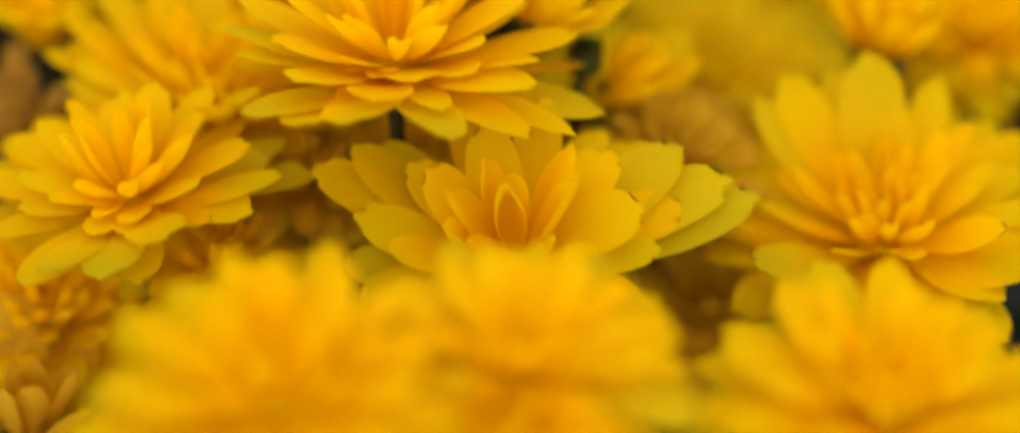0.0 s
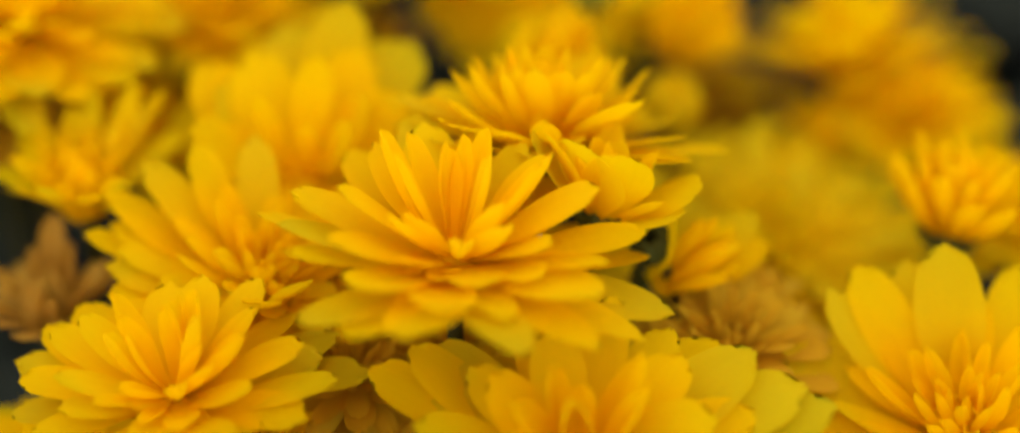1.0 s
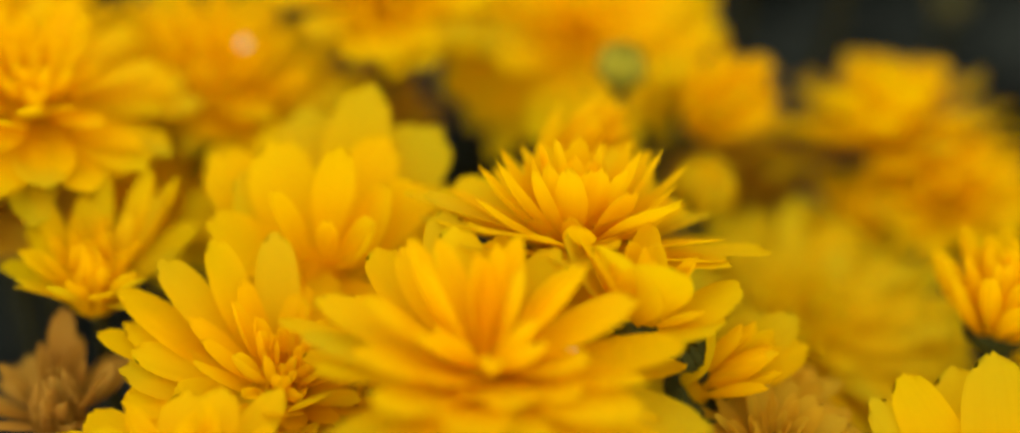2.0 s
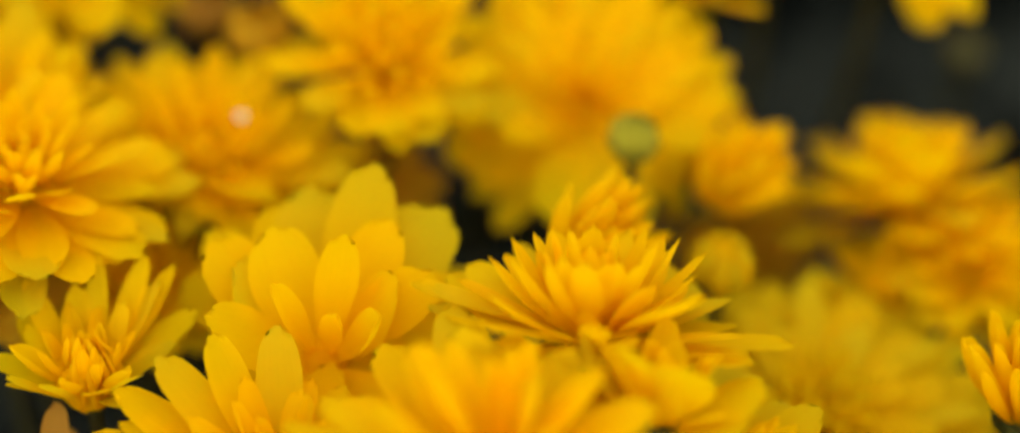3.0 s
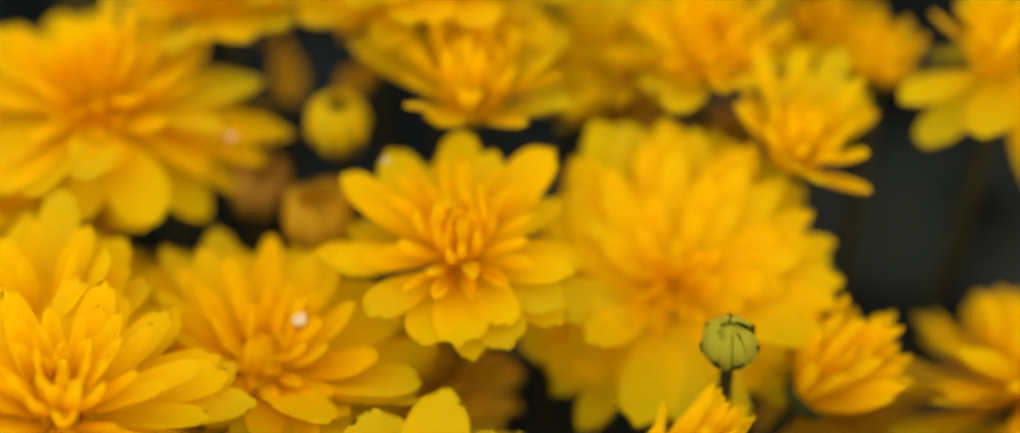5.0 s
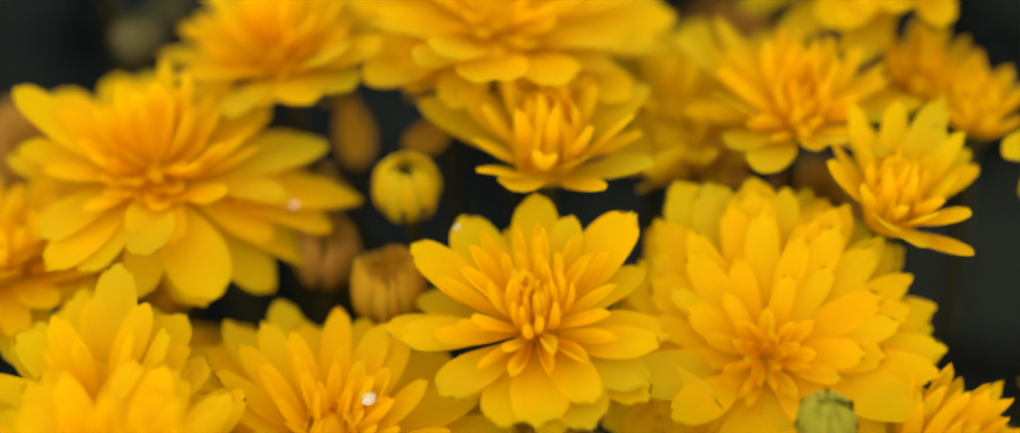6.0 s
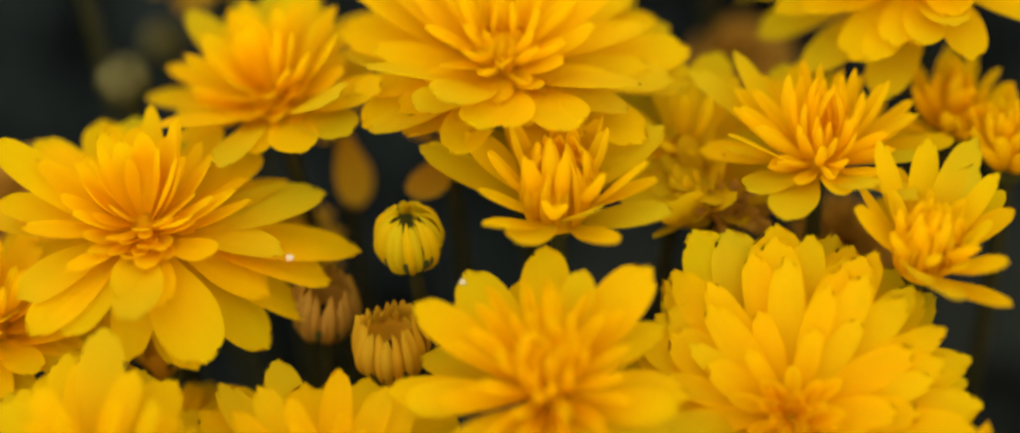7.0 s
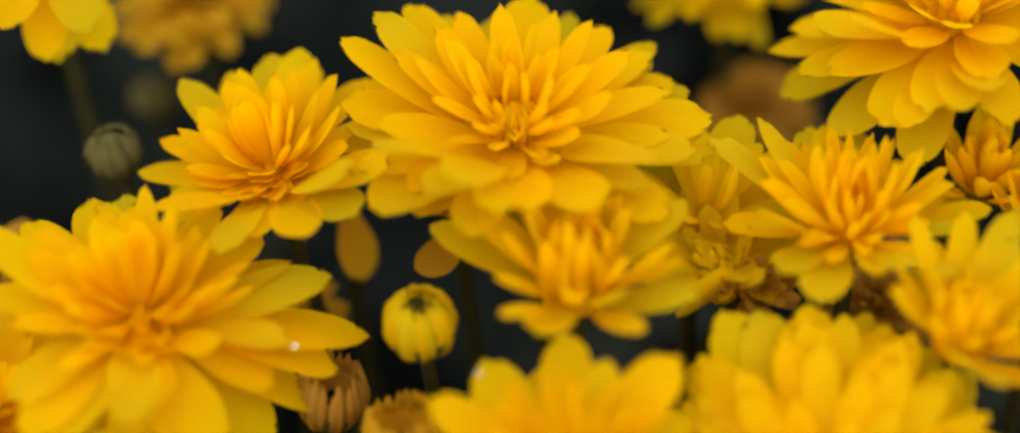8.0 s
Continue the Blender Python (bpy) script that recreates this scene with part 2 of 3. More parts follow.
def turned(name, profile, material, sides=20, wave=0.0):
    """A body of revolution from rows of (radius, height)."""
    verts = [(r * (1 + wave * math.cos(7 * a)) * math.cos(a), r * (1 + wave * math.cos(7 * a)) * math.sin(a), z) for r, z in profile for a in [2 * math.pi * i / sides for i in range(sides)]]
    faces = [(k * sides + i, k * sides + (i + 1) % sides, (k + 1) * sides + (i + 1) % sides, (k + 1) * sides + i) for k in range(len(profile) - 1) for i in range(sides)]
    return mesh_of(name, verts, faces, material)


CUP = turned("calyx", [(0.08, -0.42), (0.5, -0.36), (0.85, -0.12), (1.0, 0.2), (0.97, 0.45), (0.8, 0.48), (0.2, 0.4), (0.02, 0.38)], CALYX, 20, 0.03)
SEPAL = petal_mesh("sepal", CALYX, 46, 0.42, 0.5, 0, 0.02, 0.9, -10, 90)
HEART = {key: turned("heart", [(1.0, 0.0), (0.95, 0.5), (0.7, 0.9), (0.3, 1.1), (0.02, 1.15)], mat, 12) for key, mat in (("gold", AMBER), ("lemon", LEMON), ("faded", FADED), ("dull", DULL))}


def axis_pose(place, toward, right, spin):
    """The pose of a flower that leans by so many degrees towards -y and +x."""
    up = Vector((math.tan(radians(right)), -math.tan(radians(toward)), 1)).normalized()
    return Matrix.Translation(place) @ up.to_track_quat("Z", "Y").to_matrix().to_4x4() @ pose(0, 0, 0, 0, 0, spin)


def add_stem(thing, m, radius, rnd):
    """A stem from under the flower down to the soil, in the thing's own space."""
    foot = Vector((m.translation.x * 0.8 + rnd.uniform(-0.02, 0.02), m.translation.y * 0.8 + 0.015 + rnd.uniform(-0.02, 0.02), -0.01))
    top, away = m.translation, -(m.to_3x3() @ Vector((0, 0, 1)))
    points = []
    for k in range(11):
        s = k / 10
        a, b, c, d = top, top + away * 0.05, Vector((foot.x, foot.y, top.z * 0.55)), foot
        points.append(m.inverted() @ (a * (1 - s) ** 3 + b * 3 * s * (1 - s) ** 2 + c * 3 * s * s * (1 - s) + d * s ** 3))
    part("stem", tube("stem", points, [radius * (1 + 0.8 * k / 10) for k in range(11)], STEM), thing)


def add_calyx(thing, size, sepals=9, lift=0.0):
    calyx = part("calyx", CUP, thing, pose(0, 0, lift) @ Matrix.Diagonal((size, size, size, 1)), "small green calyx under the petals")
    for k in range(sepals):
        part("sepal", SEPAL, calyx, pose(0, 0, 0, 0, 0, 360 * k / sepals) @ pose(0, 0.45, -0.36, 40) @ Matrix.Diagonal((1.5, 1.5, 1.5, 1)))


def wrap_mesh(name, material, strips, open_top, seed):
    """One strip of a closed bud of radius 1 that clasps it from below and curls in at the top."""
    rnd = random.Random(seed)
    rows, cols = 10, 4
    verts, uvs = [], []
    for j in range(rows):
        v = j / (rows - 1)
        a = math.pi * (0.10 + (0.80 - open_top) * v)
        r, z = math.sin(a) * (1.0 + 0.06 * math.sin(3.1 * v)), -math.cos(a) * 1.12
        half = math.pi / strips * 1.12 * (1.0 if v < 0.8 else max(0.12, 1 - ((v - 0.8) / 0.2) ** 2))
        for i in range(cols):
            u = 2 * i / (cols - 1) - 1
            rr = r * (0.94 + 0.16 * (1 - u * u)) + 0.05 * u
            verts.append((rr * math.sin(half * u), rr * math.cos(half * u), z + 0.03 * rnd.uniform(-1, 1) * (j == rows - 1)))
            uvs.append((i / (cols - 1), v))
    faces = [(j * cols + i, j * cols + i + 1, j * cols + cols + i + 1, j * cols + cols + i) for j in range(rows - 1) for i in range(cols - 1)]
    return mesh_of(name, verts, faces, material, uvs)


WRAPS = {
    "lemon": [wrap_mesh("petal", LEMON, 15, o, k) for k, o in enumerate((0.0, 0.03, 0.07))],
    "faded": [wrap_mesh("petal", FADED, 15, o, k) for k, o in enumerate((0.0, 0.04, 0.09))],
    "dull": [wrap_mesh("petal", DULL, 15, o, k) for k, o in enumerate((0.0, 0.04, 0.09))],
    "green": [wrap_mesh("sepal", SEPAL_GREEN, 9, o, k) for k, o in enumerate((0.0, 0.03, 0.06))],
    "dark": [wrap_mesh("sepal", CALYX, 9, o, k) for k, o in enumerate((0.02, 0.08, 0.14))],
    "grey": [wrap_mesh("sepal", GREYBUD, 9, o, k) for k, o in enumerate((0.0, 0.04, 0.08))],
}


def crown_mesh(name, material, strips, height, seed, curl):
    """One narrow strip of a bud of radius 1 that is just opening: its tip stands up round a deep hole."""
    rnd = random.Random(seed)
    rows, cols = 10, 4
    verts, uvs = [], []
    for j in range(rows):
        v = j / (rows - 1)
        a = math.pi * (0.10 + (0.56 + 0.08 * curl) * min(v, 0.8) / 0.8)
        late = max(0.0, v - 0.8) / 0.2
        r, z = math.sin(a) - (0.08 + 0.22 * curl) * late, -math.cos(a) * 1.1 + height * late
        half = math.pi / strips * 1.1 * (1.0 if v < 0.75 else max(0.15, 1 - ((v - 0.75) / 0.25) ** 2))
        for i in range(cols):
            u = 2 * i / (cols - 1) - 1
            rr = r * (0.93 + 0.15 * (1 - u * u)) + 0.04 * u
            verts.append((rr * math.sin(half * u), rr * math.cos(half * u), z))
            uvs.append((i / (cols - 1), v))
    faces = [(j * cols + i, j * cols + i + 1, j * cols + cols + i + 1, j * cols + cols + i) for j in range(rows - 1) for i in range(cols - 1)]
    return mesh_of(name, verts, faces, material, uvs)


CROWNS = {key: [crown_mesh("petal", mat, 19, h + 0.25 * (1 - curl), 50 + k, curl) for k, h in enumerate((0.1, 0.18, 0.26))] for key, mat, curl in (("lemon", LEMON, 1.0), ("faded", FADED, 0.2), ("dull", DULL, 0.2))}
STRAPS = {key: [wrap_mesh("petal", mat, 24, o, 30 + k) for k, o in enumerate((0.02, 0.1, 0.2, 0.28))] for key, mat in (("gold", AMBER), ("lemon", LEMON), ("faded", FADED), ("dull", DULL))}


ROUND = ("open", "brush", "plume", "crown", "pom", "half", "loose", "bowl")


def build_flower(kind, place, radius, toward, right, look_of, rnd, label, droop=0.0, rim=(), nod=(0, 0), parting=0.0):
    """An open or half-open flower: petals laid by the golden angle round a heart, over a calyx and a stem.
    nod: how far its inner petals lean on towards -y and +x; parting: how far those before the heart lie down."""
    count, lengths, rises, widths = KINDS[kind]
    m = axis_pose(place, toward, right, 0.0)
    first = rnd.uniform(0, 360)
    thing = new("chrysanthemum_flower")
    thing.matrix_basis = m
    tagged(thing, label, "flower", "flowers of the bed")
    petals = PETALS[look_of]

    def pick():
        """The outer petals of a golden flower are partly paler."""
        return PETALS["lemon"] if look_of == "gold" and rnd.random() < 0.42 else petals

    turned_by = m.to_3x3()
    ahead = turned_by.inverted() @ Vector((0, -1, 0))
    ahead = math.atan2(-ahead.x, ahead.y)  # the turn at which a petal grows towards -y

    def nodded(share):
        """The inner petals' own lean, in the flower's space."""
        turn = pose(0, 0, 0, nod[0] * share, nod[1] * share, 0).to_3x3()
        return (turned_by.inverted() @ turn @ turned_by).to_4x4()

    count = round(count * rnd.uniform(0.9, 1.1))
    disc = 0.13 if kind in ROUND else 0.16
    for turn, rise, size in rim:
        local = pose(0, 0, 0, 0, 0, turn) @ pose(0, radius * disc, 0, rise, rnd.gauss(0, 4), 0)
        wide = rnd.uniform(0.9, 1.15) * (0.75 if size < 0.7 else 1.0) * {"tulip": 2.3, "spent": 1.9, "cup": 1.3, "loose": 1.2, "bowl": 1.4, "brush": 1.1, "plume": 1.1, "crown": 1.12, "half": 0.85}.get(kind, 1.0)
        part("petal", rnd.choice(pick()["rim"]), thing, local @ Matrix.Diagonal((radius * wide, radius * size, radius * size, 1)))
    inside = 0.9 if rim else 1.0
    bare = {"half": 0.2, "loose": 0.42, "crown": 0.2, "spent": 0.0, "cup": 0.55, "tulip": 0.0}.get(kind, 0.2)
    for k in range(count):
        s = k / (count - 1)
        if rim and not (droop > 20 and s < 0.14) and s < bare:
            continue
        if kind in ("half", "crown") and s > 0.62:
            mesh = rnd.choice(petals["incurved"])
        elif kind in ("cone", "cup", "tulip") or kind == "crown" and s > 0.36 or kind == "half" and s > 0.4:
            mesh = rnd.choice(petals["inner"])
        elif kind == "brush" and s > 0.42:
            mesh = rnd.choice(petals["strap"])
        elif s < 0.34:
            mesh = rnd.choice(pick()["outer"])
        elif kind in ("pom", "bowl") and s < 0.86 or kind == "plume" and s < 0.7 or kind == "open" and s < 0.55:
            mesh = rnd.choice(petals["rim"])
        else:
            mesh = rnd.choice(petals["middle" if s < 0.72 else "inner"])
        turn = first + k * 137.508 + rnd.gauss(0, 6)
        front = parting * max(0.0, math.cos(radians(turn) - ahead)) * min(1.0, max(0.0, (s - 0.2) / 0.2))
        size = radius * inside * between(lengths, s) * (rnd.uniform(0.78, 1.12) if kind in ("brush", "cone") else rnd.uniform(0.9, 1.06)) * (1 - 0.45 * front)
        rise = between(rises, s) * (1 - 0.75 * front) - droop * max(0.0, 1 - s / 0.35) + rnd.gauss(0, 5 if kind == "brush" else 1.6 if kind == "pom" else 2.6)
        wide = between(widths, s) * rnd.uniform(0.88, 1.12)
        out = radius * disc * (1 - 0.85 * s)
        lean = min(1.0, s / 0.4)
        local = nodded(lean) @ pose(0, 0, 0, 0, 0, turn) @ pose(0, out, radius * (0.2 if kind == "pom" else 0.12) * s, rise, rnd.gauss(0, 2.5), rnd.gauss(0, 3))
        part("petal", mesh, thing, local @ Matrix.Diagonal((size * wide * (radius / size) ** 0.35, size, size, 1)))
    if kind in ("brush", "plume"):
        for k in range(10):  # short curled petals before the heart
            size = radius * rnd.uniform(0.26, 0.42)
            local = nodded(1) @ pose(0, 0, 0, 0, 0, math.degrees(ahead) - 70 + 15.5 * k + rnd.gauss(0, 8)) @ pose(0, radius * 0.07, radius * rnd.uniform(0.03, 0.1), rnd.uniform(-4, 38), rnd.gauss(0, 12))
            part("petal", rnd.choice(petals["middle"]), thing, local @ Matrix.Diagonal((size * rnd.uniform(1.2, 1.6), size, size, 1)))
    bundle = {"half": 0.255, "loose": 0.22, "open": 0.15}
    if kind in bundle:
        ball = radius * bundle[kind]
        for k in range(38):
            s = ball * (rnd.uniform(0.92, 1.08) if k < 20 else rnd.uniform(0.58, 0.8))
            turn = nodded(1) @ pose(0, 0, ball * 1.05, rnd.gauss(0, 4), rnd.gauss(0, 4), 137.508 * k)
            part("petal", rnd.choice(STRAPS[look_of]), thing, turn @ Matrix.Diagonal((s, s, s * rnd.uniform(1.15, 1.35), 1)))
        part("heart", HEART[look_of], thing, nodded(1) @ Matrix.Diagonal((ball * 0.86, ball * 0.86, ball * 1.75, 1)))
    else:
        low = 0.1 if kind in ("brush", "plume") else 0.14
        part("heart", HEART[look_of], thing, Matrix.Diagonal((radius * low, radius * low, radius * low * 1.3, 1)))
    add_calyx(thing, radius * (0.15 if kind in ROUND else 0.27 if kind in ("cup", "tulip") else 0.22), 9, -radius * (0.1 if kind in ROUND else 0.06))
    add_stem(thing, m, 0.0011, rnd)
    return thing


def build_bud(kind, place, radius, toward, right, look_of, rnd, label, droop=0.0, rim=(), nod=(0, 0), parting=0.0):
    m = axis_pose(place, toward, right, rnd.uniform(0, 360))
    thing = new("chrysanthemum_bud")
    thing.matrix_basis = m
    tagged(thing, label, "flower bud", "buds of the bed")
    core = "grey" if look_of == "grey" else "dark" if kind == "calyx" else "lemon" if kind == "greenbud" else look_of
    hollow = [(0.05, -1.0), (0.5, -0.85), (0.82, -0.45), (0.84, 0.1), (0.74, 0.35), (0.6, 0.2), (0.4, -0.3), (0.02, -0.45)]
    full = [(0.05, -1.0), (0.5, -0.85), (0.82, -0.45), (0.86, 0.0), (0.75, 0.42), (0.5, 0.76), (0.2, 0.93), (0.02, 0.96)]
    part("heart", turned("heart", full if kind in ("ball", "greenbud") else hollow, LEMON if kind == "ball" else SEPAL_GREEN if core == "lemon" and kind == "greenbud" else GREYBUD if core == "grey" else DULL if core == "dull" else FADED if core == "faded" else CALYX, 16), thing, Matrix.Diagonal((radius, radius, radius, 1)))
    if kind == "bud":
        for k in range(19):
            s = radius * rnd.uniform(0.97, 1.05)
            part("petal", rnd.choice(CROWNS[core]), thing, pose(0, 0, 0, rnd.gauss(0, 2), rnd.gauss(0, 2), 360 * k / 19 + rnd.gauss(0, 3)) @ Matrix.Diagonal((s, s, s * rnd.uniform(0.97, 1.08), 1)))
        for k in range(8):
            s = radius * rnd.uniform(0.66, 0.8)
            part("petal", rnd.choice(CROWNS[core]), thing, pose(0, 0, radius * 0.16, rnd.gauss(0, 3), rnd.gauss(0, 3), 45 * k + rnd.gauss(0, 8)) @ Matrix.Diagonal((s, s, s, 1)))
        add_calyx(thing, radius * 0.84, 9, -radius * 0.74)
    elif kind == "ball":
        for k in range(16):
            s = radius * rnd.uniform(0.98, 1.05)
            part("petal", rnd.choice(WRAPS[core]), thing, pose(0, 0, 0, rnd.gauss(0, 2), rnd.gauss(0, 3), 360 * k / 16 + rnd.gauss(0, 4)) @ Matrix.Diagonal((s, s, s * rnd.uniform(0.97, 1.08), 1)))
        add_calyx(thing, radius * 0.85, 9, -radius * 0.75)
    else:
        sepals = WRAPS["grey" if core == "grey" else "dark" if kind == "calyx" else "green"]
        for k in range(11):
            s = radius * rnd.uniform(0.98, 1.06)
            part("sepal", rnd.choice(sepals), thing, pose(0, 0, 0, rnd.gauss(0, 2), rnd.gauss(0, 3), 360 * k / 11 + rnd.gauss(0, 5)) @ Matrix.Diagonal((s * 0.95, s, s * rnd.uniform(0.95, 1.08), 1)))
        if kind == "greenbud":
            add_calyx(thing, radius * 1.02, 7, -radius * 0.62)
    add_stem(thing, m, 0.001, rnd)
    return thing


COLOURS = {"gold": "golden yellow", "lemon": "lemon yellow", "faded": "faded brownish orange", "dull": "dull ochre yellow", "grey": "dull grey-green"}
STATES = {
    "open": "fully open chrysanthemum flower with layered petals",
    "brush": "open chrysanthemum flower with narrow upright inner petals",
    "plume": "open chrysanthemum flower with broad ragged inner petals",
    "pom": "large full chrysanthemum flower with crowded petals",
    "bowl": "bowl-shaped open chrysanthemum flower with raised petals",
    "crown": "open chrysanthemum flower with a crown of narrow petals",
    "loose": "open chrysanthemum flower with loosely spread petals",
    "spent": "spent chrysanthemum flower with few hanging petals",
    "half": "half-open chrysanthemum flower with an incurved heart",
    "cup": "half-open cup-shaped chrysanthemum flower on its green calyx",
    "tulip": "half-open chrysanthemum flower with few broad smooth petals",
    "cone": "barely open cone-shaped chrysanthemum flower",
    "bud": "round closed chrysanthemum bud with ribbed petals",
    "ball": "smooth closed chrysanthemum bud with petals folded tight",
    "greenbud": "small round chrysanthemum bud clasped by green sepals",
    "calyx": "small tight green chrysanthemum bud beside a flower",
}


def grow(kind, place, radius, toward, right, colour, droop, seed, rim=(), label="", nod=(0, 0), parting=0.0):
    """One flower or bud. toward, right: its lean towards -y and +x; droop: how far its lowest petals hang;
    rim: petals of its own as (turn, rise, length in radii); nod, parting: as in build_flower."""
    maker = build_flower if kind in KINDS else build_bud
    maker(kind, Vector(place), radius, toward, right, colour, random.Random(seed), label or COLOURS[colour] + " " + STATES[kind], droop, rim, nod, parting)


grow('plume', (-0.0360, -0.1085, 0.3520), 0.0240, -10, -6, 'gold', 15, 114, rim=((-136, 17, 0.9), (-129, -1, 0.89), (-155, 20, 0.9), (-169, 21, 0.9), (173, 21, 0.9), (157, 19, 0.9), (136, 18, 0.9), (108, 6, 0.89), (86, 12, 0.89), (72, 5, 0.98), (47, 18, 0.9), (-48, 10, 0.89), (-26, 11, 0.89), (-4, 21, 0.9),), nod=(6, 0), parting=0.7)
grow('plume', (0.0015, -0.0968, 0.3665), 0.0284, -21, 2, 'gold', -24, 78, rim=((-96, 15, 0.89), (-113, -3, 0.89), (-30, 4, 0.89), (-139, 27, 0.9), (-158, 38, 0.91), (171, 26, 0.9), (152, 14, 0.89), (135, 6, 0.89), (116, 3, 0.89), (89, -5, 0.94), (67, -7, 0.89), (-2, 6, 0.89), (22, 1, 0.89), (45, -2, 0.89), (-119, 11, 0.89), (-19, 3, 0.89),), label='golden yellow chrysanthemum flower raised on a thin dark stem', nod=(8, 0), parting=0.6)
grow('open', (0.0737, -0.1021, 0.3387), 0.0280, 18, -12, 'gold', 0, 714, rim=((60, 37, 0.97), (74, 33, 0.96), (68, 4, 0.89), (93, 25, 0.91), (78, -19, 0.9), (30, 41, 0.95), (11, 15, 0.89), (-8, -6, 0.89), (-27, -17, 0.89), (-90, 36, 0.91), (-114, -23, 0.97), (-128, 17, 0.89), (-152, 37, 0.91), (-178, 41, 0.92), (155, 50, 0.93), (45, 29, 0.9),), label='fully open golden chrysanthemum flower showing its incurved heart', nod=(-15, 0))
grow('plume', (0.0184, -0.1177, 0.3480), 0.0277, 6, 3, 'gold', 0, 39, rim=((45, 22, 1.02), (37, 28, 0.92), (12, 5, 0.89), (-6, -3, 0.89), (-22, -4, 0.89), (-37, -1, 0.89), (-51, 7, 0.89), (-69, 19, 0.9), (-89, 35, 0.95), (-99, 29, 1.08), (-106, 24, 1.17),), nod=(12, 0), parting=0.7)
grow('open', (-0.0076, -0.1688, 0.3718), 0.0228, 0, 0, 'gold', 0, 988)
grow('open', (0.0196, -0.1610, 0.3692), 0.0201, 5, 5, 'gold', 0, 672)
grow('open', (0.0628, -0.1597, 0.3608), 0.0226, 0, 5, 'gold', 0, 798)
grow('tulip', (-0.0524, -0.1237, 0.3200), 0.0205, 0, 10, 'dull', 0, 711, rim=((-68, 52, 0.97), (-91, 37, 0.91), (-107, 1, 0.89), (-57, 19, 0.9), (-82, 3, 0.89), (155, 57, 0.94),))
grow('open', (-0.0126, -0.0876, 0.3383), 0.0174, 0, 10, 'dull', 0, 52)
grow('open', (-0.0274, -0.0828, 0.3497), 0.0228, 5, 10, 'gold', 0, 924, rim=((20, 13, 1.06), (9, 22, 1.08), (15, 16, 0.95), (35, 15, 0.89), (-5, 32, 1.02), (-24, 42, 0.97), (-52, 49, 0.94), (-71, 8, 0.89), (143, 60, 0.95), (120, 53, 0.94),))
grow('bowl', (-0.0240, -0.0594, 0.3513), 0.0255, 4, 6, 'gold', 0, 58, nod=(22, 0), parting=1.0, rim=((-14, 19, 0.95), (-5, -1, 0.95), (-29, 29, 0.9), (-44, 10, 0.8), (-48, 33, 0.98), (-68, 44, 1.11), (-83, 34, 0.9), (-93, 38, 1.05), (-102, 7, 1.0), (18, 55, 0.7), (-124, 70, 0.7)))
grow('half', (-0.0605, -0.0796, 0.3405), 0.0147, 0, 0, 'faded', 0, 193, rim=((-177, 53, 1.08), (174, 22, 0.9), (-152, 7, 0.89), (-144, 0, 0.89), (154, 11, 0.89), (-134, -3, 0.89), (69, 64, 0.96),), label='half-open withered chrysanthemum flower with brownish orange petals')
grow('half', (-0.0559, -0.0657, 0.3519), 0.0157, -5, 0, 'gold', 0, 575, rim=((-130, 53, 1.12), (-133, 39, 0.92), (176, 56, 1.18), (155, 51, 1.26), (140, 43, 1.3), (126, 31, 1.1), (-48, 47, 0.93), (-14, 49, 0.93), (-157, 58, 0.95), (145, 46, 1.11), (46, 48, 0.93),))
grow('brush', (0.0137, -0.0690, 0.3653), 0.0240, -31, 4, 'gold', -16, 146, rim=((-87, 20, 0.95), (-107, 9, 0.89), (-118, 19, 0.9), (-134, 18, 0.9), (-144, 28, 0.9), (-153, 24, 0.9), (-168, 25, 0.9), (178, 25, 0.9), (166, 26, 0.9), (155, 25, 0.9), (149, 20, 0.9), (130, 17, 0.9), (127, 8, 0.89), (88, 11, 1.02), (64, 8, 0.89), (-34, 11, 0.89),), label='golden yellow chrysanthemum flower with pointed petals above its neighbours', nod=(4, 0))
grow('tulip', (0.0216, -0.0819, 0.3651), 0.0152, -8, 14, 'gold', 0, 448, rim=((-27, 47, 0.93), (-5, 59, 0.95), (22, 68, 0.97), (138, 43, 0.92), (102, 38, 0.91), (59, 72, 0.97),), label='half-open golden chrysanthemum flower with few broad smooth cupped petals')
grow('calyx', (0.0293, -0.0809, 0.3587), 0.0029, 10, -30, 'gold', 0, 570)
grow('cup', (0.0303, -0.0791, 0.3483), 0.0171, 5, 45, 'gold', 0, 813, rim=((-124, 72, 1.04), (-150, 70, 0.99), (-155, 32, 0.91), (-109, 23, 0.9), (20, 62, 0.95), (-112, 45, 0.92),), label='golden chrysanthemum flower with narrow petals fanned out to one side')
grow('cup', (0.0758, -0.0661, 0.3486), 0.0158, -5, 0, 'gold', 0, 574)
grow('open', (0.0957, -0.0550, 0.3431), 0.0157, 0, -10, 'gold', 0, 457)
grow('open', (-0.0249, -0.1065, 0.3380), 0.0144, 0, 0, 'gold', 0, 787)
grow('open', (0.0033, -0.0944, 0.3441), 0.0152, 0, 0, 'dull', 0, 17)
grow('open', (0.0409, -0.0893, 0.3441), 0.0150, 0, 0, 'dull', 0, 79)
grow('open', (-0.0768, -0.0360, 0.3450), 0.0125, 0, 0, 'dull', 0, 758)
grow('open', (-0.0568, -0.0287, 0.3380), 0.0150, 0, 0, 'gold', 0, 292)
